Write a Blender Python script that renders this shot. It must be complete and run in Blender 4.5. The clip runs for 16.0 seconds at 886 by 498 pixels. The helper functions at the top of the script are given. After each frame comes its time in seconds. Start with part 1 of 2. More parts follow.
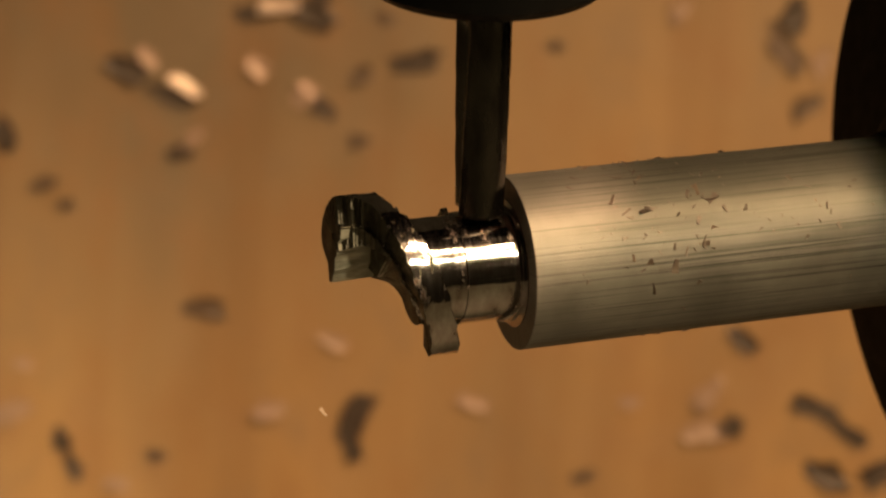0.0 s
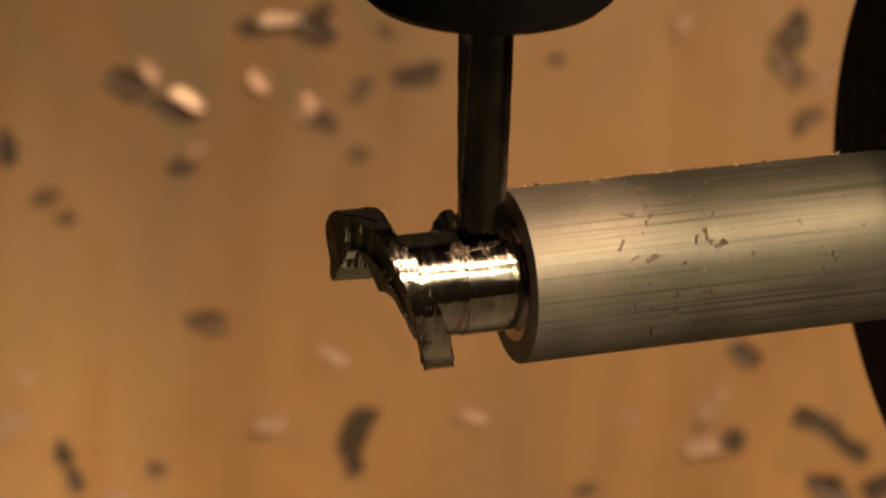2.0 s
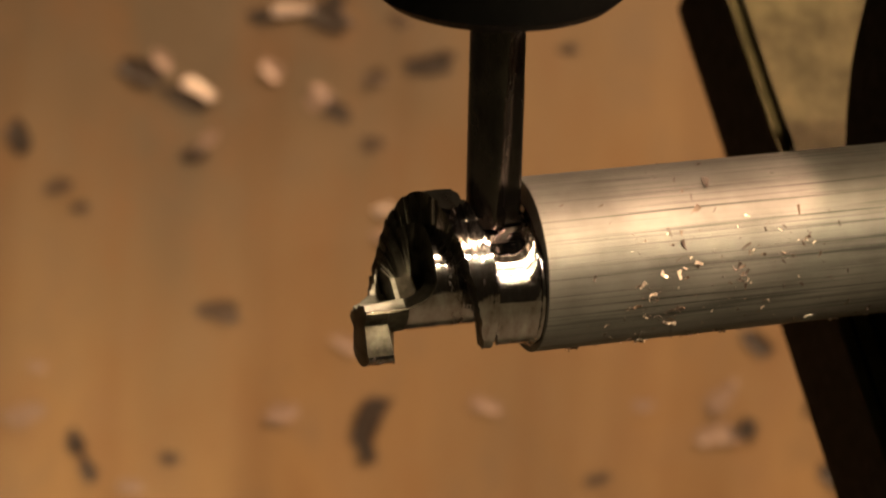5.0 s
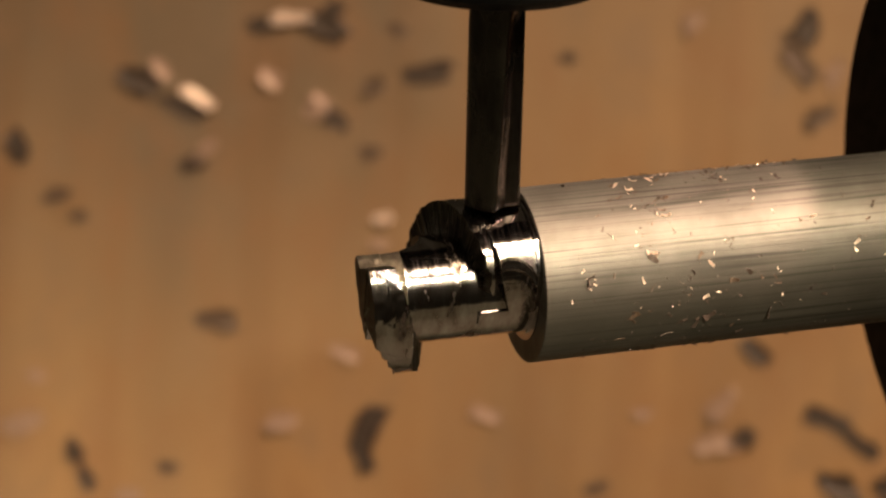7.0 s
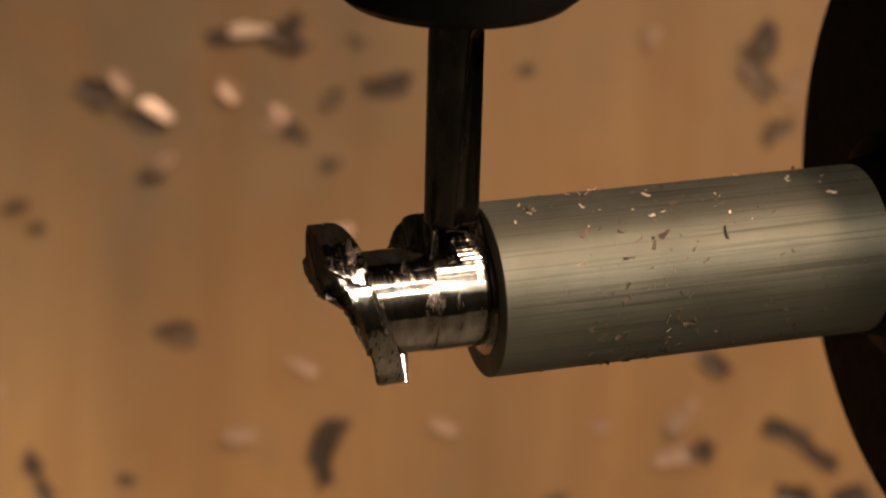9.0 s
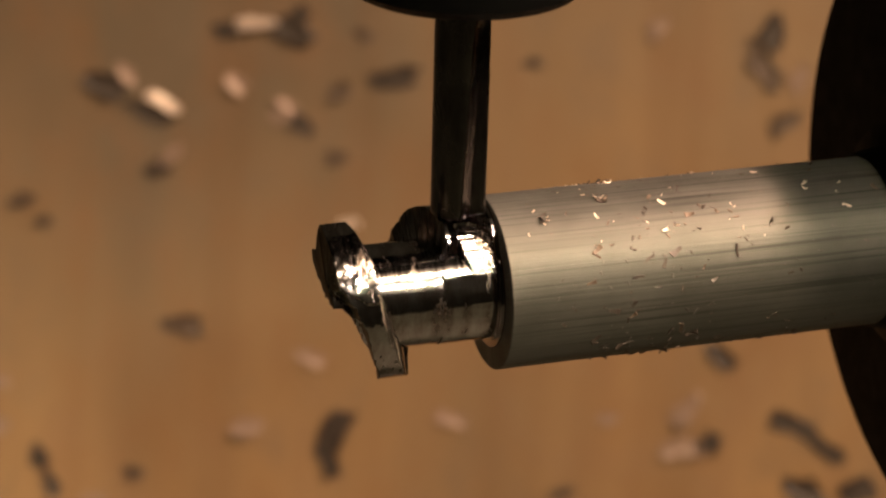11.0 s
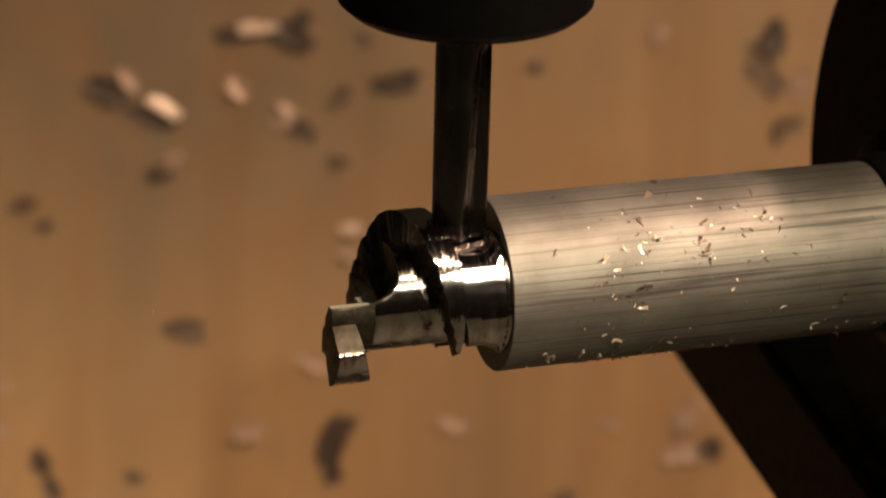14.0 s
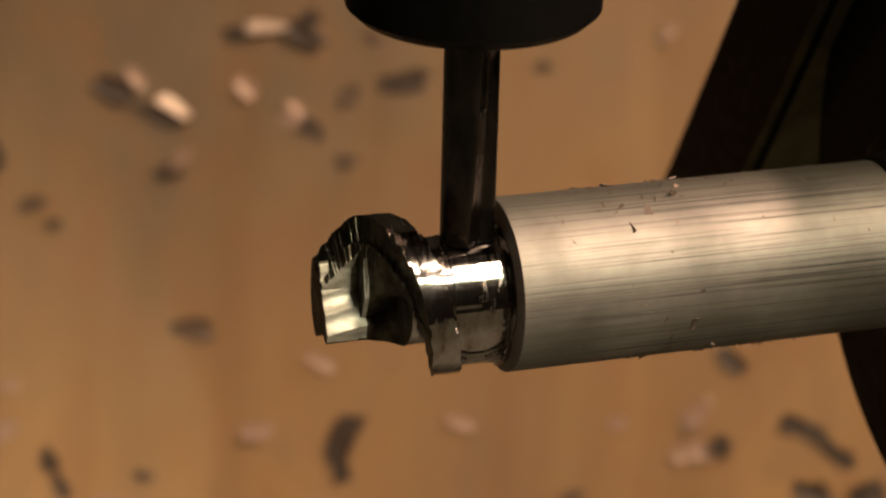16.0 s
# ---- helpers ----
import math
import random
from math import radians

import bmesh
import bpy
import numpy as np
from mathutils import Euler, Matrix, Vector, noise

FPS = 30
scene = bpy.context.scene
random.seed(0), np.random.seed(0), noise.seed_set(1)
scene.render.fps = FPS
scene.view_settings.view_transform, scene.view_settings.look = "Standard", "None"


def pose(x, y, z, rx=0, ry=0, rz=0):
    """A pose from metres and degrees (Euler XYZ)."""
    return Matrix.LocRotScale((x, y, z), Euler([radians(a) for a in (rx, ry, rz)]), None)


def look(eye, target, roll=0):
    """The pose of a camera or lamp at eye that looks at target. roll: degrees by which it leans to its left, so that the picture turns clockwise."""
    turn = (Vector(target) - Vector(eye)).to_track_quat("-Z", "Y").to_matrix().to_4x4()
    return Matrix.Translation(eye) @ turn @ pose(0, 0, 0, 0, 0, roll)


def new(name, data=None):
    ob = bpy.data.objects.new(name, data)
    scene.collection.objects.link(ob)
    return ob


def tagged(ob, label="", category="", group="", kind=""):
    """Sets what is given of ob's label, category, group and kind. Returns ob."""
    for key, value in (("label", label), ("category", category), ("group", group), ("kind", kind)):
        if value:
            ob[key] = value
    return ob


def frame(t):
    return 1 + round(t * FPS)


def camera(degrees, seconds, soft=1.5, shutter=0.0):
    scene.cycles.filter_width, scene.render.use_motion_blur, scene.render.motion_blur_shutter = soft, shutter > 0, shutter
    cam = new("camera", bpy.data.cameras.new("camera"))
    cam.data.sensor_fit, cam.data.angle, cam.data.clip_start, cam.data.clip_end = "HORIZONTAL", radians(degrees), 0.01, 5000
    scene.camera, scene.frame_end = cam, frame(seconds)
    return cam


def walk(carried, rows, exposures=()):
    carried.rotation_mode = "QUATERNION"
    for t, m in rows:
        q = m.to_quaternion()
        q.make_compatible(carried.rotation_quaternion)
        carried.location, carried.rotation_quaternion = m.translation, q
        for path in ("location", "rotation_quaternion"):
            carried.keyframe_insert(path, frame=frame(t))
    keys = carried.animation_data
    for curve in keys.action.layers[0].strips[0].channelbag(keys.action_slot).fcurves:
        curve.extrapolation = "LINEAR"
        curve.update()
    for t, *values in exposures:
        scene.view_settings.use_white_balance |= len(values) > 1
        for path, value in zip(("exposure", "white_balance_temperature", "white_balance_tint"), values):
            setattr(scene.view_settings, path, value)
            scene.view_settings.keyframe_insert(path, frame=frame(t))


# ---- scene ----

MM = 0.001
ELEV, YAW, ROLL = 25.0, 18.8, 2.0          # camera's look down, rod's swing towards the camera, lean
FOV, F_NUM = 20.0, 50.0
DIST = 146 * MM                             # camera to the shoulder of the workpiece
HALF = math.tan(radians(FOV / 2))
U = Vector((-math.cos(radians(YAW)), -math.sin(radians(YAW)), 0))     # rod axis, towards its free end
N = Vector((math.sin(radians(YAW)), -math.cos(radians(YAW)), 0))      # across the rod, towards the camera
VIEW = Vector((0, math.cos(radians(ELEV)), -math.sin(radians(ELEV))))
RIGHT, UPV = Vector((1, 0, 0)), Vector((0, math.sin(radians(ELEV)), math.cos(radians(ELEV))))

# ---- camera ----
cam = camera(FOV, 16.0, soft=2.2, shutter=0.4)
cam.data.dof.use_dof = True
cam.data.dof.focus_distance = 0.143
cam.data.dof.aperture_fstop = F_NUM
cam.data.dof.aperture_blades = 6
# slow drift of the tripod: hundredths of a degree to the left and upwards
DRIFT = [(0, 0, 0), (.5, 25, 0), (1, 26, 1), (1.5, 13, 18), (2, 3, 23), (2.5, 14, 17), (3, 26, 12), (3.5, 37, 6),
         (4, 48, -8), (4.5, 34, -6), (4.7, 28, -2), (6.8, 19, 24), (7, 22, 20), (7.5, 26, 18), (8, -12, 33),
         (8.5, -59, 50), (9, -50, 42), (9.2, -38, 38), (11.5, -39, 29), (12, -55, 30), (12.5, -59, 36),
         (13, -55, 36), (13.5, -49, 38), (14, -36, 38), (14.5, -35, 35), (15, -24, 32), (15.5, -24, 30), (16, -21, 36)]
STEP = 2 * HALF / 1568


def camera_pose(t, dx, dy):
    sag = float(np.interp(t, (0, 2, 3.4), (.42, .36, 0))) * MM            # the tripod stands lower at first
    base = look(-VIEW * DIST - UPV * sag, -UPV * sag, ROLL)
    return base @ Matrix.Rotation((128 + dx) * STEP, 4, "Y") @ Matrix.Rotation((21 + dy) * STEP + sag / .3, 4, "X")


walk(cam, [(t, camera_pose(t, dx, dy)) for t, dx, dy in DRIFT],
     exposures=[(0, 0, 8300, 10), (1, .06, 7950, 10), (2, .03, 7700, 10), (3, .06, 7450, 10), (3.5, -.09, 7300, 10), (4, -.17, 7250, 10), (4.7, -.12, 7150, 10),
                (6.8, -.04, 6550, 10), (8.5, -.08, 6500, 10), (9.2, -.13, 6500, 10), (11.5, -.17, 6450, 10), (13.5, -.23, 6450, 10), (14, -.23, 6450, 10), (15, -.10, 6400, 10),
                (16, -.10, 6400, 10)])

# ---- world and lamps ----
world = bpy.data.worlds.new("world")
scene.world = world
world.use_nodes = True
world.node_tree.nodes["Background"].inputs[0].default_value = (1.0, 0.72, 0.45, 1)
world.node_tree.nodes["Background"].inputs[1].default_value = 0.05


def area_lamp(name, eye, target, power, size, colour, spread=180):
    data = bpy.data.lights.new(name, "AREA")
    data.energy, data.shape, data.size, data.color, data.spread = power, "DISK", size, colour, radians(spread)
    ob = new(name, data)
    ob.matrix_world = look(eye, target)
    return ob


area_lamp("work_lamp", (0.28, -0.25, 0.58), (0.0, 0.06, -0.04), 5.7, 0.04, (1.0, 0.74, 0.48))
area_lamp("camera_lamp", (0.12, -0.17, 0.175), (0.004, -0.004, -0.003), 0.0155, 0.0095, (1.0, 0.87, 0.62), 24)
area_lamp("side_lamp", (0.415, 0.029, 0.46), (0.0, -0.01, 0.0), 0.32, 0.042, (1.0, 0.64, 0.47), 36)


# ---- materials ----
class Nodes:
    """A short way to wire a node material; sizes are in metres of the object's own space."""

    def __init__(self, name, rough=0.5, metal=0.0):
        self.m = bpy.data.materials.new(name)
        self.m.use_nodes = True
        self.t = self.m.node_tree
        self.b = self.t.nodes["Principled BSDF"]
        self.b.inputs["Roughness"].default_value, self.b.inputs["Metallic"].default_value = rough, metal
        self.co = self.t.nodes.new("ShaderNodeTexCoord").outputs["Object"]

    def link(self, a, b):
        self.t.links.new(a, b)

    def math(self, op, a, b=0.0):
        n = self.t.nodes.new("ShaderNodeMath")
        n.operation = op
        for k, v in enumerate((a, b)):
            if isinstance(v, (int, float)):
                n.inputs[k].default_value = v
            else:
                self.link(v, n.inputs[k])
        return n.outputs[0]

    def scaled(self, x, y, z, source=None):
        n = self.t.nodes.new("ShaderNodeVectorMath")
        n.operation = "MULTIPLY"
        self.link(source or self.co, n.inputs[0])
        n.inputs[1].default_value = (x, y, z)
        return n.outputs[0]

    def round_the_bar(self, along, around):
        """x along the bar, and the way round it, in units of 1/along and 1/around metres."""
        sep = self.t.nodes.new("ShaderNodeSeparateXYZ")
        self.link(self.co, sep.inputs[0])
        turn = self.math("MULTIPLY", self.math("ARCTAN2", sep.outputs[2], sep.outputs[1]), 0.005 * around)
        com = self.t.nodes.new("ShaderNodeCombineXYZ")
        self.link(self.math("MULTIPLY", sep.outputs[0], along), com.inputs[0])
        self.link(turn, com.inputs[1])
        self.link(self.math("MULTIPLY", sep.outputs[0], along * .3), com.inputs[2])
        return com.outputs[0]

    def noise(self, vec, scale=1.0, detail=3.0, rough=0.55):
        n = self.t.nodes.new("ShaderNodeTexNoise")
        n.inputs["Scale"].default_value, n.inputs["Detail"].default_value, n.inputs["Roughness"].default_value = scale, detail, rough
        self.link(vec, n.inputs["Vector"])
        return n.outputs[0]

    def ramp(self, fac, *stops):
        n = self.t.nodes.new("ShaderNodeValToRGB")
        while len(n.color_ramp.elements) < len(stops):
            n.color_ramp.elements.new(0.5)
        for e, (at, c) in zip(n.color_ramp.elements, stops):
            e.position, e.color = at, (*c, 1) if len(c) == 3 else c
        self.link(fac, n.inputs[0])
        return n.outputs[0]

    def grey(self, fac, *stops):
        return self.ramp(fac, *((at, (v, v, v)) for at, v in stops))

    def mix(self, fac, a, b, kind="MIX"):
        n = self.t.nodes.new("ShaderNodeMix")
        n.data_type, n.blend_type = "RGBA", kind
        for k, v in ((0, fac), (6, a), (7, b)):
            if isinstance(v, (int, float)):
                n.inputs[k].default_value = v
            elif isinstance(v, tuple):
                n.inputs[k].default_value = (*v, 1)
            else:
                self.link(v, n.inputs[k])
        return n.outputs[2]

    def bump(self, height, distance, strength=1.0):
        n = self.t.nodes.new("ShaderNodeBump")
        n.inputs["Distance"].default_value, n.inputs["Strength"].default_value = distance, strength
        self.link(height, n.inputs["Height"])
        self.link(n.outputs[0], self.b.inputs["Normal"])

    def colour(self, c):
        self.link(c, self.b.inputs["Base Color"])

    def roughness(self, c):
        self.link(c, self.b.inputs["Roughness"])


def bar_metal():
    n = Nodes("drawn_bar_metal", 0.36, .75)
    streak = n.noise(n.round_the_bar(38, 5200), 1.0, 4, .65)
    broad = n.noise(n.round_the_bar(30, 700), 1.0, 3, .6)
    blot = n.noise(n.round_the_bar(170, 200), 1.0, 4, .6)
    base = n.ramp(blot, (.3, (.105, .097, .084)), (.55, (.158, .147, .13)), (.75, (.205, .189, .169)))
    base = n.mix(n.grey(streak, (.33, .9), (.48, 0.0)), base, (.036, .033, .029))
    base = n.mix(n.grey(broad, (.28, .7), (.38, 0.0)), base, (.03, .028, .024))
    sep = n.t.nodes.new("ShaderNodeSeparateXYZ")
    n.link(n.co, sep.inputs[0])
    turn = n.math("ARCTAN2", sep.outputs[2], sep.outputs[1])
    brown_side = n.math("ADD", n.math("COSINE", n.math("SUBTRACT", turn, .45)), n.math("MULTIPLY", blot, .5))     # one side is darker and browner
    base = n.mix(n.grey(brown_side, (.55, 0.0), (.95, .6)), base, (.062, .058, .044))
    n.colour(base)
    n.roughness(n.grey(broad, (.3, .62), (.7, .48)))
    n.bump(n.mix(.35, streak, broad), 0.00005, .8)
    return n.m


def cut_metal():
    n = Nodes("milled_metal", 0.2, 1.0)
    rings = n.noise(n.scaled(9000, 500, 500), 1.0, 2)
    smear = n.noise(n.scaled(1100, 420, 420), 1.0, 5, .68)
    crumbs = n.noise(n.scaled(4200, 4200, 4200), 1.0, 3, .6)
    dirt = n.grey(smear, (.30, .95), (.43, 0.0))
    base = n.ramp(smear, (.42, (.26, .225, .21)), (.68, (.43, .41, .42)))
    base = n.mix(dirt, base, n.ramp(crumbs, (.42, (.026, .018, .014)), (.6, (.10, .062, .045)), (.74, (.5, .42, .36))))
    n.colour(base)
    n.roughness(n.mix(dirt, n.grey(rings, (.3, .15), (.7, .06)), (.5, .5, .5)))
    n.bump(n.mix(dirt, rings, crumbs), 0.00003, .09)
    return n.m


def scraped_metal():
    n = Nodes("rough_milled_flat", 0.42, .75)
    sweep = n.noise(n.scaled(500, 1800, 1800), 1.0, 4, .6)
    grain = n.noise(n.scaled(5000, 5000, 5000), 1.0, 3, .6)
    n.colour(n.ramp(sweep, (.35, (.24, .236, .20)), (.65, (.46, .45, .39))))
    n.roughness(n.grey(grain, (.3, .62), (.7, .46)))
    n.bump(n.mix(.4, sweep, grain), 0.00008, .7)
    return n.m


def shaded_flank_metal():
    """Rib flanks and recesses, shade put into the dark colour; crumbly from the roughing cut."""
    n = Nodes("shaded_flank", 0.5, 1.0)
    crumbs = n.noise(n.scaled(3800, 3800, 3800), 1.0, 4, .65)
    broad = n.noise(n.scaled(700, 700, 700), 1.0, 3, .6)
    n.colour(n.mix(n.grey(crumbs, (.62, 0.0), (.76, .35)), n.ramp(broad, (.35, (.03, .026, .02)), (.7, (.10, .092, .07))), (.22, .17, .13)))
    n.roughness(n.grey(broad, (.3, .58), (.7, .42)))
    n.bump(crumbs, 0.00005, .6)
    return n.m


def black_metal():
    n = Nodes("blackened_steel", 0.4, 0.0)
    spots = n.noise(n.scaled(900, 900, 900), 1.0, 5, .7)
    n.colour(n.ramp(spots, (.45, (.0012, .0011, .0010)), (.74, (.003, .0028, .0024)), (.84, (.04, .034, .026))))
    n.roughness(n.grey(spots, (.3, .65), (.7, .45)))
    n.b.inputs["Specular IOR Level"].default_value = .06
    n.bump(spots, 0.00004, .5)
    return n.m


def olive_metal():
    n = Nodes("oily_olive_steel", 0.5, 0.0)
    spots = n.noise(n.scaled(200, 200, 200), 1.0, 5, .6)
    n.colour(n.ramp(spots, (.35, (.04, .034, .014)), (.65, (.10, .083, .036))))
    n.roughness(n.grey(spots, (.3, .6), (.7, .42)))
    n.b.inputs["Specular IOR Level"].default_value = .1
    n.bump(spots, 0.0001, .4)
    return n.m


def carbide_metal():
    n = Nodes("ground_carbide", 0.28, 1.0)
    grain = n.noise(n.scaled(700, 700, 250), 1.0, 3)
    n.colour(n.ramp(grain, (.35, (.035, .031, .027)), (.65, (.085, .076, .066))))
    n.roughness(n.grey(grain, (.3, .32), (.7, .24)))
    n.bump(grain, 0.00001, .2)
    return n.m


def board_brown():
    n = Nodes("oiled_brown_board", 0.5)
    broad = n.noise(n.scaled(28, 9, 28), 1.0, 3, .5)
    streak = n.noise(n.scaled(260, 18, 260), 1.0, 4, .6)
    mottle = n.noise(n.scaled(120, 120, 120), 1.0, 4, .6)
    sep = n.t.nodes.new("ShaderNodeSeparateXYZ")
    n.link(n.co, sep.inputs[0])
    grey_shade = n.math("ADD", n.math("ADD", n.math("MULTIPLY", sep.outputs[0], -4.5), n.math("MULTIPLY", sep.outputs[1], 9.0)), n.math("SUBTRACT", n.math("MULTIPLY", broad, 1.8), .4))   # greyer to the left; the darkening to the top paints in light falloff
    base = n.mix(n.grey(grey_shade, (.0, 0.0), (1.35, 1.0)), (.42, .243, .103), (.172, .124, .077))
    base = n.mix(n.grey(streak, (.4, 0.0), (.7, .2)), base, (.19, .10, .04))
    run = n.noise(n.scaled(75, 4, 75), 1.0, 3, .5)
    base = n.mix(n.grey(run, (.53, 0.0), (.62, .28)), base, (.19, .095, .036))
    base = n.mix(n.grey(mottle, (.5, 0.0), (.8, .3)), base, (.28, .18, .105))
    patch = n.noise(n.scaled(95, 60, 95), 1.0, 4, .6)
    base = n.mix(n.grey(patch, (.48, 0.0), (.66, .4)), base, (.265, .132, .056))
    base = n.mix(n.grey(patch, (.32, .4), (.45, 0.0)), base, (.20, .14, .09))
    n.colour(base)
    n.roughness(n.grey(mottle, (.3, .42), (.7, .6)))
    n.bump(mottle, 0.0004, .35)
    return n.m


def chip_metal(name, colour, rough, metal=1.0):
    n = Nodes(name, rough, metal)
    grain = n.noise(n.scaled(2500, 900, 900), 1.0, 3)
    n.colour(n.ramp(grain, (.3, tuple(c * .55 for c in colour)), (.7, colour)))
    n.bump(grain, 0.00006, .7)
    return n.m


def plain(name, colour, rough):
    n = Nodes(name, rough)
    spots = n.noise(n.scaled(60, 60, 60), 1.0, 4)
    n.colour(n.ramp(spots, (.3, tuple(c * .8 for c in colour)), (.7, colour)))
    return n.m


SCRAPED, SHADED_FLANK = scraped_metal(), shaded_flank_metal()
STEEL, CUT, BLACK, OLIVE, CARBIDE, BOARD = bar_metal(), cut_metal(), black_metal(), olive_metal(), carbide_metal(), board_brown()
CHIP_DARK = chip_metal("blued_chip", (.085, .06, .046), .5, .3)
CHIP_DULL = chip_metal("dull_chip", (.15, .10, .068), .5, .3)
CHIP_PALE = chip_metal("pale_chip", (.42, .28, .205), .45, .2)
CHIP_BRIGHT = chip_metal("bright_chip", (.95, .74, .6), .32, .35)
WALL = plain("wall_paint", (.03, .031, .026), .8)
BENCH = plain("bench_grey", (.16, .165, .13), .7)


def part(name, bm, mat, parent=None, label=""):
    me = bpy.data.meshes.new(name)
    bm.to_mesh(me)
    bm.free()
    me.materials.append(mat)
    ob = new(name, me)
    ob.parent = parent
    if label:
        ob["label"] = label
    return ob


def lathe(profile, seg=96):
    """A solid of revolution about x from (x, r) pairs."""
    bm = bmesh.new()
    rings = []
    for x, r in profile:
        rings.append([bm.verts.new((x, r * math.cos(2 * math.pi * k / seg), r * math.sin(2 * math.pi * k / seg))) for k in range(seg)])
    for a, b in zip(rings, rings[1:]):
        for k in range(seg):
            f = bm.faces.new((a[k], a[(k + 1) % seg], b[(k + 1) % seg], b[k]))
            f.smooth = True
    bm.faces.new(rings[0][::-1])
    bm.faces.new(rings[-1])
    bmesh.ops.recalc_face_normals(bm, faces=bm.faces)
    for e in bm.edges:
        if e.calc_face_angle() > .35:
            e.smooth = False
    return bm


def box(x0, x1, y0, y1, z0, z1, bevel=0.0):
    bm = bmesh.new()
    bmesh.ops.create_cube(bm, size=1)
    for v in bm.verts:
        v.co = ((x0 + x1) / 2 + v.co.x * (x1 - x0), (y0 + y1) / 2 + v.co.y * (y1 - y0), (z0 + z1) / 2 + v.co.z * (z1 - z0))
    if bevel:
        bmesh.ops.bevel(bm, geom=bm.edges[:], offset=bevel, segments=2, affect="EDGES")
    return bm


# ---- enclosure ----
X0, X1, Y0, Y1, Z0, Z1 = -.4, .62, -.4, .36, -.14, .75
for nm, dims in (("floor", (X0, X1, Y0, Y1, Z0 - .01, Z0)), ("ceiling", (X0, X1, Y0, Y1, Z1, Z1 + .01)),
                 ("wall_north", (X0, X1, Y1, Y1 + .01, Z0, Z1)), ("wall_south", (X0, X1, Y0 - .01, Y0, Z0, Z1)),
                 ("wall_west", (X0 - .01, X0, Y0, Y1, Z0, Z1)), ("wall_east", (X1, X1 + .01, Y0, Y1, Z0, Z1))):
    tagged(part(nm, box(*dims), BENCH if nm == "floor" else WALL), kind="structure")

# ---- board behind ----
BACK = 300 * MM
board_frame = Matrix((RIGHT, UPV, -VIEW)).transposed().to_4x4()
board_frame.translation = VIEW * (BACK - DIST)
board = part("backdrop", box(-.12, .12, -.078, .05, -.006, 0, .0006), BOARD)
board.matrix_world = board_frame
tagged(board, "brown board strewn with metal chips", kind="structure")

# ---- chips lying on the board ----
def flake(w, h, curl, seed):
    """A torn, slightly curled flake of metal, w by h, about 0.15 mm thick, with an angular outline."""
    rnd = random.Random(seed)
    bm = bmesh.new()
    thick, rings = .00015, (1.0, .82, .55, .25)
    n = rnd.choice((9, 10, 11, 13))
    reach = [rnd.uniform(.62, 1.12) for _ in range(n)]
    lean, twist = rnd.uniform(-.25, .25), rnd.uniform(-.5, .5)
    crumple = [rnd.uniform(-.05, .05) * h for _ in range(n * len(rings))]

    def lift(x, y):
        return curl * h * ((2 * y / h) ** 2 * .55 + twist * (2 * x / w) * (2 * y / h) * .4)

    sheets = []
    for up in (0, thick):
        sheet = []
        for q, f in enumerate(rings):
            row = []
            for k in range(n):
                a = 2 * math.pi * k / n
                square = 1 / max(abs(math.cos(a)), abs(math.sin(a))) ** .6
                x = w / 2 * f * reach[k] * math.cos(a) * square + lean * h * math.sin(a) * f
                y = h / 2 * f * reach[k] * math.sin(a) * square
                row.append(bm.verts.new((x, y, lift(x, y) + crumple[q * n + k] * f + up)))
            sheet.append(row)
        mid = bm.verts.new((0, 0, up))
        for a, b in zip(sheet, sheet[1:]):
            for k in range(n):
                bm.faces.new((a[k], a[(k + 1) % n], b[(k + 1) % n], b[k]))
        for k in range(n):
            bm.faces.new((sheet[-1][k], sheet[-1][(k + 1) % n], mid))
        sheets.append(sheet)
    low, top = sheets[0][0], sheets[1][0]
    for k in range(n):
        bm.faces.new((low[k], low[(k + 1) % n], top[(k + 1) % n], top[k]))
    bmesh.ops.recalc_face_normals(bm, faces=bm.faces)
    floor_z = min(v.co.z for v in bm.verts)
    for v in bm.verts:
        v.co.z -= floor_z
    return bm


SPREAD = BACK / (784 / HALF)


def on_board(x, y):
    """Board place, in metres, of a spot given in steps right of and below the middle of the rod's shoulder."""
    c, s = math.cos(radians(ROLL)), math.sin(radians(ROLL))
    return (x * c + y * s) * SPREAD, -(y * c - x * s) * SPREAD


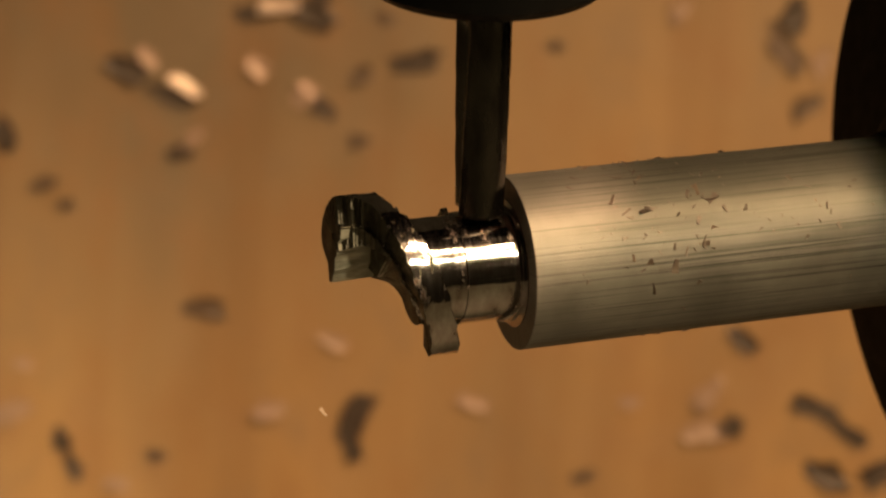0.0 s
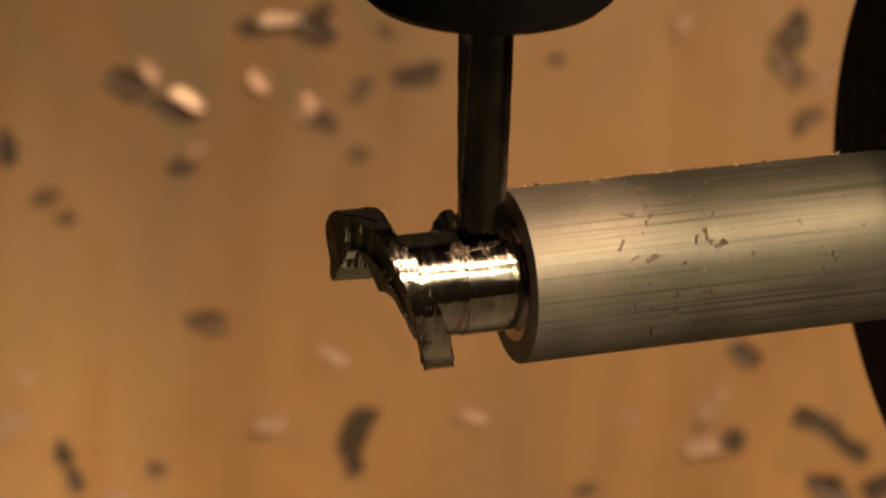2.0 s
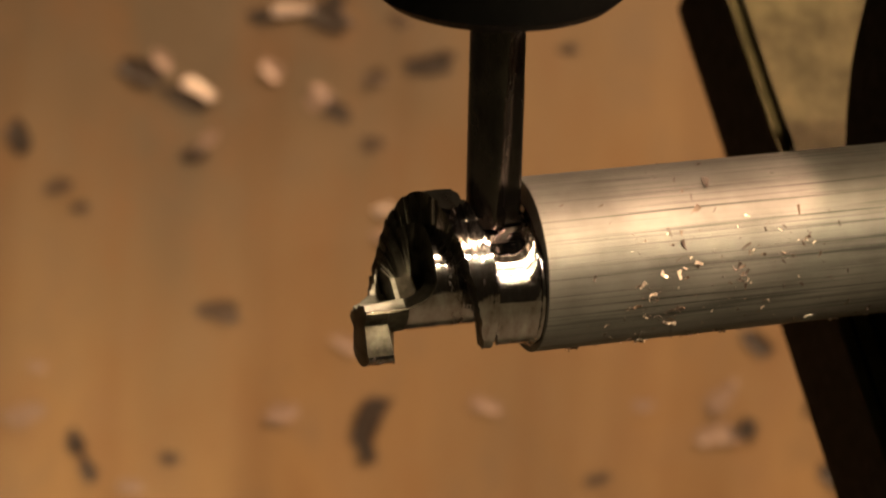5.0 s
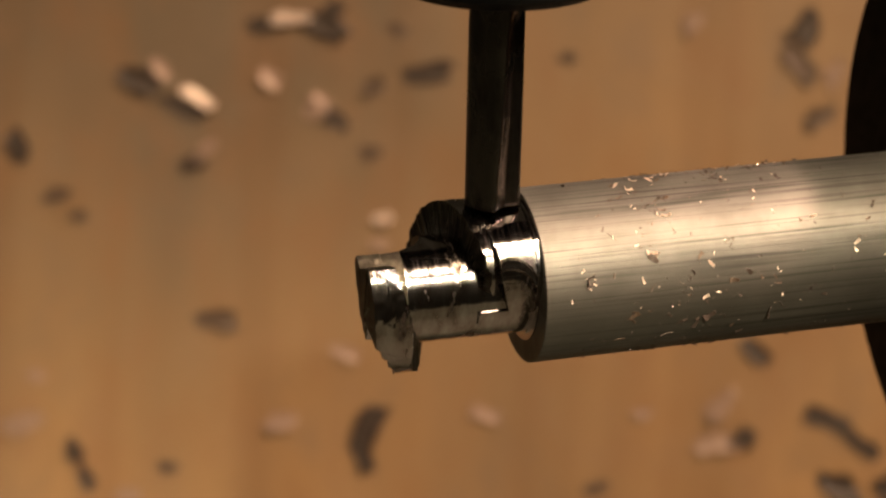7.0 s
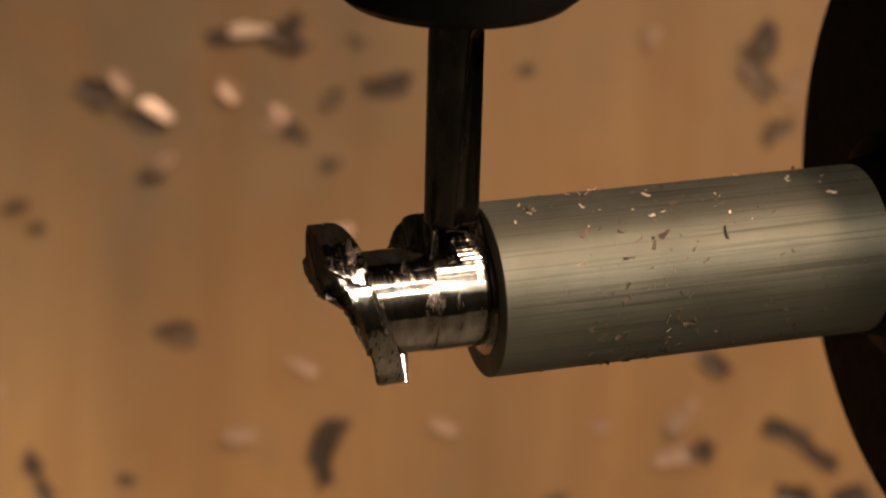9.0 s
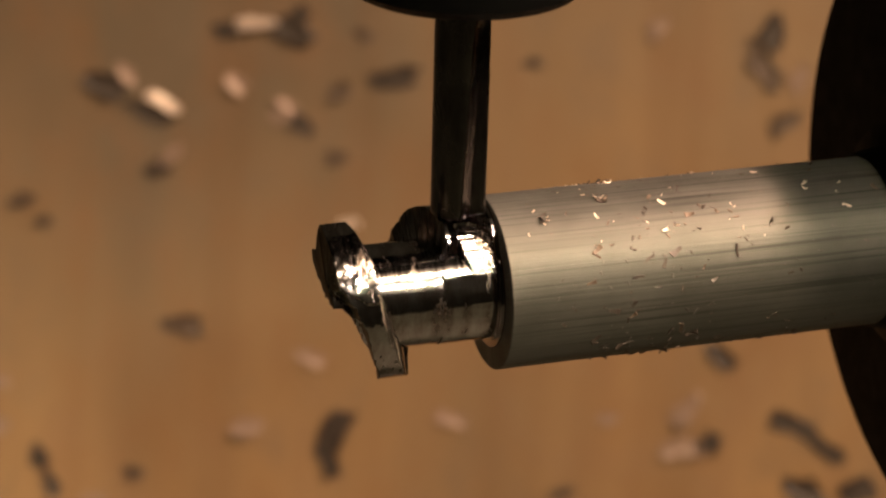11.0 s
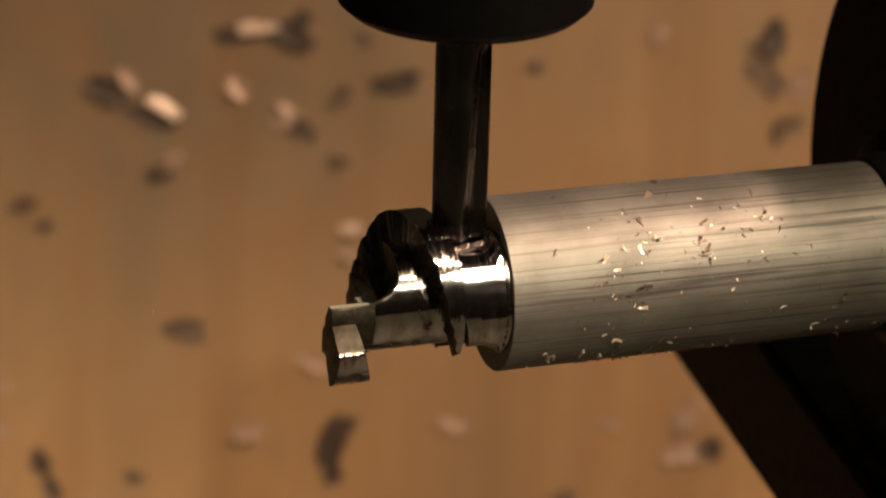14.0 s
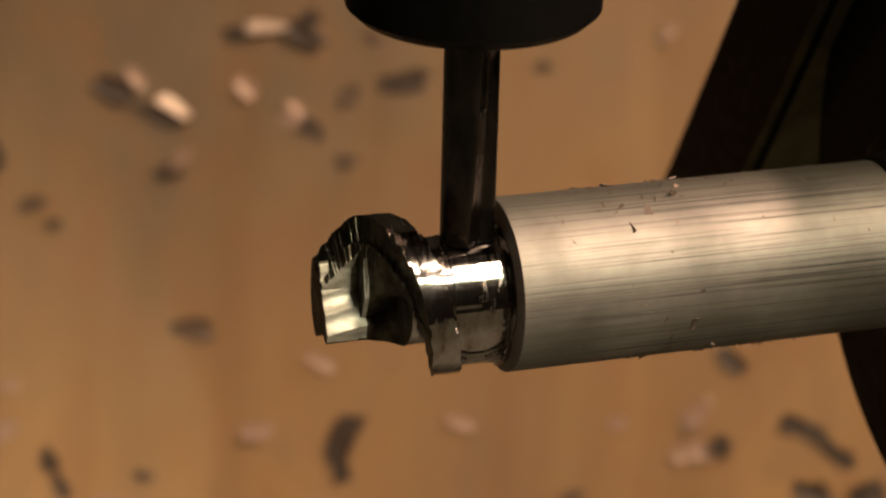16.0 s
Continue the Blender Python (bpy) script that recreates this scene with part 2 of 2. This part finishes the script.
# steps right, steps down, length, width, turn, tilt towards the lamp, kind
D, M, P, B = (CHIP_DARK, "dark blued metal chip lying on the brown board"), (CHIP_DULL, "dull brownish metal chip lying on the brown board"), \
    (CHIP_PALE, "pale metal chip lying on the brown board"), (CHIP_BRIGHT, "bright curled metal chip lying on the brown board")
CHIPS = [(-462, -438, 90, 34, 0, 0, D), (-422, -448, 80, 34, 5, 38, B), (-352, -432, 90, 60, -30, 0, D), (-350, -458, 60, 40, 40, 0, D),
         # the last, dark one stands in for the shadow under the bright chip
         (-690, -342, 100, 50, -20, 0, D), (-655, -366, 62, 34, -50, 10, P), (-590, -308, 84, 34, -28, 42, B), (-608, -292, 100, 40, -25, 0, D),
         (-458, -345, 56, 40, -40, 12, P), (-364, -302, 56, 36, -50, 18, P), (-340, -272, 66, 44, -20, 0, D), (-378, -285, 50, 34, 10, 5, P),
         (-178, -350, 108, 52, 8, 0, D), (-572, -216, 50, 36, 30, 16, P), (-592, -196, 56, 36, 20, 0, D), (-276, -212, 44, 34, 0, 0, M),
         (-550, 86, 80, 50, 0, 0, M), (-322, 143, 70, 34, -20, 8, P), (-440, 266, 56, 48, 0, 10, P), (-282, 270, 110, 66, 62, 0, D),
         (-290, 332, 62, 44, 120, 0, D), (-78, 250, 70, 34, -15, 8, P), (338, 238, 76, 48, 40, 16, P), (330, 302, 90, 60, 10, 5, P),
         (380, 294, 56, 50, 60, 0, D), (530, 262, 90, 44, -20, 0, D), (590, 306, 84, 40, -32, 0, D), (548, 378, 90, 66, -10, 0, D),
         (-806, 320, 52, 50, 70, 0, D), (-786, 364, 56, 42, -40, 0, D), (492, -430, 74, 62, 50, 0, D), (478, -372, 110, 60, -50, 0, M),
         (510, -270, 70, 50, 20, 0, M), (540, -350, 60, 44, 60, 4, P), (290, -440, 56, 40, 40, 2, P), (-838, -136, 50, 40, 0, 0, M),
         (-906, -222, 50, 66, 60, 0, D), (-876, 183, 34, 26, 0, 8, P), (-640, 344, 46, 34, 0, 0, M), (-712, 396, 54, 40, 0, 5, P),
         (-896, 268, 80, 50, 20, 4, P), (400, 140, 70, 44, -40, 0, D), (-254, -92, 40, 32, 20, 42, B), (-262, -48, 36, 28, 0, 20, P),
         (72, -382, 40, 28, 20, 0, M), (-230, -430, 40, 30, 0, 0, M), (-800, -100, 40, 30, 0, 0, M), (640, 380, 80, 60, 30, 0, D),
         (-270, -330, 44, 40, 0, 0, M), (-150, 20, 60, 40, 30, 0, M), (200, 250, 44, 30, 0, 4, P), (120, 380, 50, 30, 15, 0, M)]
for k, (x, y, w, h, turn, tilt, (mat, words)) in enumerate(CHIPS):
    bx, by = on_board(x, y)
    chip = part("metal_chip", flake(w * SPREAD, h * SPREAD * .85, .12 + .03 * (k % 5), 50 + k), mat)
    chip.matrix_world = board_frame @ pose(bx, by, 0, 0, 0, turn) @ pose(0, 0, 0, -.8 * tilt, 0, 0)
    lift = min((chip.matrix_world @ v.co - board_frame.translation).dot(-VIEW) for v in chip.data.vertices)
    chip.matrix_world = Matrix.Translation(VIEW * (lift + .00002)) @ chip.matrix_world
    tagged(chip, words, "metal chip", "chips on the board")

# ---- rod, turning on its axis ----
ROD_R = 5.0 * MM
axis = Matrix.Translation((0, 0, -.18 * MM)) @ Matrix((U, N, Vector((0, 0, 1)))).transposed().to_4x4()       # x along the rod, y to the camera, z up
rod = new("workpiece")
tagged(rod, "round drawn metal bar with a half-milled spiral end", "workpiece")
rod.matrix_world = axis

GROOVE_AT = (-20, 44, 56, 77, 90, 100, 121, 162, 185, 202, 218, 247, 290, 340)
GROOVE_R = (3.28, 3.2, 3.3, 3.75, 4.3, 4.6, 4.8, 4.68, 4.38, 3.9, 3.4, 3.05, 3.15, 3.28)
RIB_AT = (63, 121, 179, 233, 282, 318, 347, 390, 423, 500)
RIB_S = (2.15, 3.05, 4.1, 4.95, 5.75, 6.6, 7.25, 8.2, 8.85, 10.3)
FLAT_DIR = 72
CUTTER, CUT_AT = 1.57, 2.3
LATTICE = np.random.default_rng(4).normal(size=(64, 96))


def ragged(s, psi, fine_s, fine_p):
    """Smooth random unevenness over length and angle."""
    a, b = s * fine_s, psi / 360 * fine_p
    i, j = np.floor(a).astype(int), np.floor(b).astype(int)
    u, v = a - i, b - j
    at = lambda m, n: LATTICE[m % 64, n % fine_p % 96]
    return (at(i, j) * (1 - u) + at(i + 1, j) * u) * (1 - v) + (at(i, j + 1) * (1 - u) + at(i + 1, j + 1) * u) * v


def ring_left(s, psi):
    """Radius left beside the shoulder by the flat end of the cutter, which dips in every few degrees as the bar turns."""
    left = np.where(s < CUT_AT - CUTTER, np.maximum(3.75, np.interp((psi + 20) % 360 - 20, GROOVE_AT, GROOVE_R) + .1), 4.85)
    for step in np.arange(-18, 342, 9.0):
        depth = np.interp(step, GROOVE_AT, GROOVE_R)
        off = (psi - step + 180) % 360 - 180
        near = np.abs(off) < 60
        across = depth * np.tan(np.radians(np.where(near, off, 0)))
        hit = near & (across ** 2 + (s - CUT_AT) ** 2 < CUTTER ** 2)
        left = np.where(hit, np.minimum(left, depth / np.cos(np.radians(np.where(near, off, 0)))), left)
    plain_r = np.interp((psi + 20) % 360 - 20, GROOVE_AT, GROOVE_R)
    return np.where(s > .55, np.minimum(left, plain_r * 1.05), left)


RING_S, RING_P = np.linspace(-.3, 4.2, 220), np.arange(0, 360, .5)
RING = ring_left(RING_S[:, None], RING_P[None, :])


def pocket(s, wall, floor):
    """Floor of a pocket milled from the free end up to a wall, with the cutter's radius left in the corner."""
    into = np.clip(wall + CUTTER - s, 0, CUTTER)
    return np.where(s < wall, -9, floor - CUTTER + np.sqrt(CUTTER ** 2 - into ** 2))


def solid(s, y, z):
    """Whether points s mm past the shoulder, at (y, z) mm off the axis, are still metal: a one-turn spiral rib on a core, cut away beyond it."""
    r = np.hypot(y, z)
    psi = np.degrees(np.arctan2(z, y)) % 360
    wob = .030 * ragged(s, psi, 3.1, 64) + .028 * ragged(s + 7, psi, 7.3, 96)
    facet = 1 / np.cos(np.radians((psi % 12) - 6))
    core = (3.06 + .15 * np.cos(np.radians(psi - 5))) * (1 + .25 * (facet - 1)) + .008 * np.sin(s * 5.3) + .0015 * np.sin(s * 31)
    turn = np.where(psi < 63, psi + 360, psi)                    # 63 to 423 along the rib
    rib = np.interp(turn, RIB_AT, RIB_S)
    ring = RING[np.clip(((s + .3) / 4.5 * 219).round().astype(int), 0, 219), (psi * 2).astype(int) % 720]
    limit = np.where(s < np.minimum(np.maximum(rib, 1.5), CUT_AT + CUTTER), ring, core)
    open_r = np.interp((psi + 20) % 360 - 20, GROOVE_AT, GROOVE_R)
    limit = np.where(s > CUT_AT, np.minimum(limit, np.maximum(open_r, core)), limit)
    half = .84 + wob * 2.0
    left = np.where(turn > 385, half + np.clip((turn - 385) * .02, 0, .75), half)
    stepped = np.interp(np.floor(turn / 9) * 9 + 4.5, RIB_AT, RIB_S)   # the outer edge is left in small steps
    left = left + np.where(turn > 290, .3 * (stepped - rib), 0)
    on_rib = (s > rib - half) & (s < rib + left)
    crest = 4.82 + wob * .2 + .002 * np.sin(s * 27)
    crest = np.where(turn < 112, np.minimum(crest, open_r + .04), crest)
    limit = np.where(on_rib & (s > CUT_AT + CUTTER * .6), np.maximum(limit, crest), limit)
    side = z * math.sin(radians(-4)) + y * math.cos(radians(-4))
    under = y * math.cos(radians(100)) + z * math.sin(radians(100))
    over = y * math.cos(radians(65)) + z * math.sin(radians(65))
    tip = (psi > 44 + 9 * np.maximum(s - 8.8, 0)) & (psi < 152) & (s > np.interp(np.minimum(psi, 124) + 360, RIB_AT, RIB_S) - .84) & (r < np.interp(psi, (112, 124), (4.88, 3.0)) + wob * .4)
    inside = (r < limit) | tip
    # beyond the rib all that lies past two flats on the far side of the axis is gone, with a ramp up to a narrow ledge
    past = s - rib - left
    scallop = .20 * np.abs(np.sin(side * 2.6 + .5 * s)) * np.clip((s - 7.6) / .5, 0, 1)
    keep_a = over > pocket(s, 6.4, .36 + scallop)
    keep_b = under > pocket(s, 6.5, 1.36 + scallop)
    keep = ((past < .25) & ((turn < 386) | (s < 8.4) | (over > 1.7))) | (keep_a & keep_b) | ((turn < 128) & (s < 8.4))
    end_at = 10.55 - .08 * side + .05 * np.round(2 * ragged(over * .7, psi * 0, 1, 40))
    return inside & keep & (s < end_at)


def milled_end():
    ns, nb, nr = 270, 480, 150
    s = np.linspace(-.25, 11.4, ns)
    shift = 2.9 * np.clip((s - 5.9) / 1.7, 0, 1)
    cy, cz = shift * math.cos(radians(FLAT_DIR)), shift * math.sin(radians(FLAT_DIR))
    beta = np.linspace(0, 2 * np.pi, nb, endpoint=False)
    radii = np.linspace(.02, 9.0, nr)
    out = np.zeros((ns, nb))
    for i in range(ns):
        y = cy[i] + radii[None, :] * np.cos(beta)[:, None]
        z = cz[i] + radii[None, :] * np.sin(beta)[:, None]
        ok = solid(np.full(y.shape, s[i]), y, z)
        first = np.where(ok.all(axis=1), nr - 1, np.argmin(ok, axis=1))
        lo = radii[np.maximum(first - 1, 0)]
        hi = radii[first]
        for _ in range(6):
            mid = (lo + hi) / 2
            good = solid(np.full(nb, s[i]), cy[i] + mid * np.cos(beta), cz[i] + mid * np.sin(beta))
            lo, hi = np.where(good, mid, lo), np.where(good, hi, mid)
        out[i] = np.where(first == 0, .01, lo)
    near = np.stack([np.roll(out, q, axis=1) for q in (-2, -1, 0, 1, 2)])
    out = np.median(near, axis=0)
    bm = bmesh.new()
    grid = [[bm.verts.new((s[i] * MM, (cy[i] + out[i, k] * math.cos(beta[k])) * MM, (cz[i] + out[i, k] * math.sin(beta[k])) * MM)) for k in range(nb)]
            for i in range(ns)]
    for i in range(ns - 1):
        for k in range(nb):
            j = (k + 1) % nb
            if max(out[i, k], out[i + 1, k], out[i, j], out[i + 1, j]) < .05:
                continue
            f = bm.faces.new((grid[i][k], grid[i][j], grid[i + 1][j], grid[i + 1][k]))
            f.smooth = True
            c = f.calc_center_median() / MM
            f.normal_update()
            r = math.hypot(c.y, c.z)
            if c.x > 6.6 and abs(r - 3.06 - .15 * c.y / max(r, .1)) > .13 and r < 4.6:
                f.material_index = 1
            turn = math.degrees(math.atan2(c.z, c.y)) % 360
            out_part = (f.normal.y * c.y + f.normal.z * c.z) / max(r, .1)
            # flanks and recess faces take the metal darkened for shade; one facet stays bright
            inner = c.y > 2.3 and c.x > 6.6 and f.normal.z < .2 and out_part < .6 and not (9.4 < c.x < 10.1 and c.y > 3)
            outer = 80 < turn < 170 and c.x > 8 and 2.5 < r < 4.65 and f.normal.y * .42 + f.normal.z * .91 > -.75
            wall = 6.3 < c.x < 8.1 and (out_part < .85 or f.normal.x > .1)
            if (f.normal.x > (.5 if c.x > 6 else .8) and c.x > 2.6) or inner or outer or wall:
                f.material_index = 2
    bmesh.ops.delete(bm, geom=[v for v in bm.verts if not v.link_faces], context="VERTS")
    for e in bm.edges:
        if len(e.link_faces) != 2 or e.calc_face_angle() > .45:
            e.smooth = False
    return bm


bar = part("bar", lathe([(-70 * MM, 4.9 * MM), (-70 * MM, 5.1 * MM), (.41 * MM, 5.1 * MM), (.45 * MM, 5.06 * MM)], 192), STEEL, rod)
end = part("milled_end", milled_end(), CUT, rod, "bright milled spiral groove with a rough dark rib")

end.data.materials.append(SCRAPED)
end.data.materials.append(SHADED_FLANK)


def curl_chip(bm, m, size, wide, sweep, mat):
    """One tiny curled ribbon of metal, bent through sweep radians, laid down by the pose m."""
    steps, thick = 4, .035
    bend = size / max(sweep, .2)
    rows = []
    for k in range(steps + 1):
        a = sweep * (k / steps - .5)
        taper = wide * (1 - .55 * k / steps)
        row = []
        for r in (bend, bend + thick):
            for side in (-.5, .5):
                row.append(bm.verts.new(m @ Vector((r * math.sin(a) * MM, (bend - r * math.cos(a) + thick) * MM, side * taper * MM))))
        rows.append(row)
    for a, b in zip(rows, rows[1:]):
        for c, d in ((0, 1), (1, 3), (3, 2), (2, 0)):
            bm.faces.new((a[c], a[d], b[d], b[c])).material_index = mat
    for row in (rows[0], rows[-1]):
        bm.faces.new((row[0], row[1], row[3], row[2])).material_index = mat


def swarf():
    """Fine curled chips sticking to the bar, thickest on one half of it, some in small heaps."""
    rnd = random.Random(7)
    bm = bmesh.new()
    spots = []
    for k in range(400):
        psi = rnd.uniform(-40, 200) if k < 355 else rnd.uniform(200, 320)
        spots.append((psi, -rnd.triangular(.3, 26, 7), 1.0))
    for k in range(22):
        psi, at = rnd.uniform(55, 190), -rnd.triangular(1, 17, 8)
        for _ in range(rnd.randint(4, 8)):
            spots.append((psi + rnd.gauss(0, 3.2), at + rnd.gauss(0, .3), 1.25))
    for psi, at, grow in spots:
        size = rnd.choice((.08, .1, .12, .15, .2, .26, .45)) * rnd.uniform(.8, 1.3) * grow
        shiny = 60 < psi < 200
        mat = rnd.choice((0, 0, 1, 1, 2) if shiny else (0, 0, 0, 0, 0, 0, 1))
        size *= 1 if shiny else 1.45
        m = pose(at * MM, 0, 0, psi, 0, 0) @ pose(0, 5.09 * MM, 0, 0, 0, 0) @ pose(0, 0, 0, rnd.uniform(-30, 30), rnd.uniform(0, 360), rnd.uniform(-25, 25))
        curl_chip(bm, m, size, size * rnd.uniform(.25, .6), rnd.uniform(.3, 2.6) if shiny else rnd.uniform(.2, .9), mat)
    bmesh.ops.recalc_face_normals(bm, faces=bm.faces)
    return bm


dust = part("swarf", swarf(), CHIP_DARK, rod, "fine dark and bright chips sticking to the bar")
dust.data.materials.append(CHIP_DULL)
dust.data.materials.append(CHIP_BRIGHT)
dust["kind"] = "stuff"

# ---- chuck ----
chuck = new("chuck")
tagged(chuck, "black round chuck with a clamp bar, gripping the metal bar", "chuck")
chuck.matrix_world = axis
part("body", lathe([(-29.9 * MM, 5.6 * MM), (-29.7 * MM, 6 * MM), (-29.7 * MM, 20.9 * MM), (-30.3 * MM, 21.5 * MM), (-225 * MM, 21.5 * MM)], 128), BLACK, chuck)
part("collar", lathe([(-29.6 * MM, 6.9 * MM), (-25.6 * MM, 6.9 * MM), (-25.1 * MM, 5.6 * MM), (-23.7 * MM, 5.35 * MM), (-23.4 * MM, 5.0 * MM)], 96), BLACK, chuck)
arm = part("arm", box(-54 * MM, -46 * MM, 10 * MM, 24 * MM, -9 * MM, 9 * MM, .8 * MM), BLACK, chuck)
clamp = part("clamp_bar", box(-52 * MM, -27.8 * MM, 19.9 * MM, 30.5 * MM, -38.6 * MM, 38.6 * MM, .8 * MM), OLIVE, chuck, "olive steel clamp bar")
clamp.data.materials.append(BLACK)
# front and back faces go black: shade put into the olive bar's colour
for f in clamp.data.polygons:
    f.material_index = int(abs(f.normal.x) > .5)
for ob in (arm, clamp):
    ob.rotation_euler.x = radians(32.3)

# ---- cutter ----
spindle = new("spindle")
tagged(spindle, "black collet nut holding a slim fluted end mill", "spindle")


def end_mill():
    """A straight shank with two flutes that run out below the nut, standing on z = 0."""
    bm = bmesh.new()
    seg, rows = 64, 90
    rings = []
    for i in range(rows):
        z = i / (rows - 1) * 22
        ring = []
        for k in range(seg):
            a = 2 * math.pi * k / seg
            depth = .5 * min(1, max(0, (12.2 - z) / 1.2)) ** .5
            lead = a - z * .035
            gap = min(abs((lead - c + math.pi) % (2 * math.pi) - math.pi) for c in (0, math.pi))
            r = 1.58 - depth * max(0, 1 - (gap / .6) ** 2)
            ring.append(bm.verts.new((r * math.cos(a) * MM, r * math.sin(a) * MM, z * MM)))
        rings.append(ring)
    for a, b in zip(rings, rings[1:]):
        for k in range(seg):
            bm.faces.new((a[k], a[(k + 1) % seg], b[(k + 1) % seg], b[k])).smooth = True
    bm.faces.new(rings[0][::-1])
    bm.faces.new(rings[-1])
    return bm


tool = part("end_mill", end_mill(), CARBIDE, spindle, "grey carbide end mill")
nose = part("collet_nut", lathe([(13.65 * MM, 5.6 * MM), (13.65 * MM, 6.5 * MM), (14.2 * MM, 7.1 * MM), (335 * MM, 7.1 * MM)], 128), BLACK, spindle)
nose.matrix_local = Matrix.Rotation(radians(-90), 4, "Y")
TOOL_AT = U * 2.3 * MM

T_A, T_B = 1.23, 9.75
ASKEW = .3
TURN_T = (1.23, 2, 2.5, 3, 3.5, 4, 4.5, 5, 5.5, 6, 6.5, 7, 7.5, 8, 8.5, 9, 9.2, 9.75)
TURN_A = (0, 37.7, 62.2, 89, 116, 145, 174, 203, 232, 248, 265, 288, 308, 323, 336.5, 353.5, 360, 378)


def theta(t):
    """Degrees turned since the first reversal; the bar turns back at T_A and T_B."""
    back = 2 * T_A - t if t < T_A else 2 * T_B - t if t > T_B else t
    return float(np.interp(back, TURN_T, TURN_A))


HEIGHT = [(0, 40), (.5, 37), (1, 18), (1.23, 16), (1.5, 28), (2, 40), (2.5, 41), (3.5, 42), (4.5, 44), (5, 45), (5.5, 33), (6, 22), (6.5, 6), (7, 0), (8, 4),
          (9, 9), (9.75, 12), (10.5, 9), (11.5, 4), (12.5, 2), (13, 6), (13.5, 22), (14, 35), (14.5, 45), (15, 45), (16, 46)]


def spin(t):
    """The flutes as the shutter catches them."""
    return float(np.interp(t, (0, 2, 3.5, 16), (8, 5, -48, -52)))


def sliver(length):
    """A bent splinter of metal thrown off by the cutter."""
    bm = bmesh.new()
    curl_chip(bm, Matrix.Identity(4), length, length * .35, .7, 0)
    bmesh.ops.recalc_face_normals(bm, faces=bm.faces)
    return bm


# when it is in mid-air, where, its length in mm
THROWN = [(0.0, (-10.4, -9.4, -5.6), .6), (1.0, (-7.6, -3.5, 7.2), .4), (1.0, (4.3, -9.0, -5.7), .6), (4.5, (-16.2, -3.3, 8.4), .6),
          (14.0, (-19.0, -6.7, .5), .35), (14.0, (4.9, -6.9, -1.0), .7)]
flying = []
for k, (t, at, length) in enumerate(THROWN):
    splinter = part("metal_splinter", sliver(length), CHIP_BRIGHT)
    flying.append(tagged(splinter, "tiny bright metal splinter flying off the cutter", "metal chip", "splinters thrown by the cutter"))


def flight(k):
    """A splinter clings beside the cutter until it is thrown, passes its place in mid-air and drops to the floor."""
    t, at, length = THROWN[k]
    seen = Vector(at) * MM
    start = TOOL_AT + Vector((-.0008 + .0003 * k, .0019, .0036))
    speed = (seen - start) / .12
    rest = Vector((seen.x + speed.x * .4, seen.y - .02 - .004 * k, Z0 + .0002))
    drift = speed.normalized() * .0004
    steps = [(t - .14, start), (t - .034, seen - drift), (t, seen), (t + .034, seen + drift), (t + .4, rest)]
    rows = [(q, p) for q, p in steps if q >= 0]
    rows = ([(0, start)] if rows[0][0] > 0 else []) + rows + [(16.0, rest)]
    return [(q, Matrix.Translation(p) @ pose(0, 0, 0, 40 * k, 55, 25 * k)) for q, p in rows]


def wobble(t):
    """The bar sits a little askew in the chuck, so its free end swings as it turns."""
    pivot = Matrix.Translation((-26 * MM, 0, 0))
    return Matrix.Rotation(radians(theta(t)), 4, "X") @ pivot @ Matrix.Rotation(radians(ASKEW), 4, "Y") @ pivot.inverted()


def motions():
    times = [i * .25 for i in range(65)] + [T_A, T_B]
    walk(rod, [(t, axis @ wobble(t)) for t in sorted(times)])
    walk(chuck, [(t, axis @ Matrix.Rotation(radians(theta(t)), 4, "X")) for t in sorted(times)])
    for k, ob in enumerate(flying):
        walk(ob, flight(k))
    walk(spindle, [(t, Matrix.Translation(TOOL_AT + Vector((0, 0, (3.1 + (45 - y) / 27.4) * MM))) @ pose(0, 0, 0, 0, 0, spin(t))) for t, y in HEIGHT])


motions()
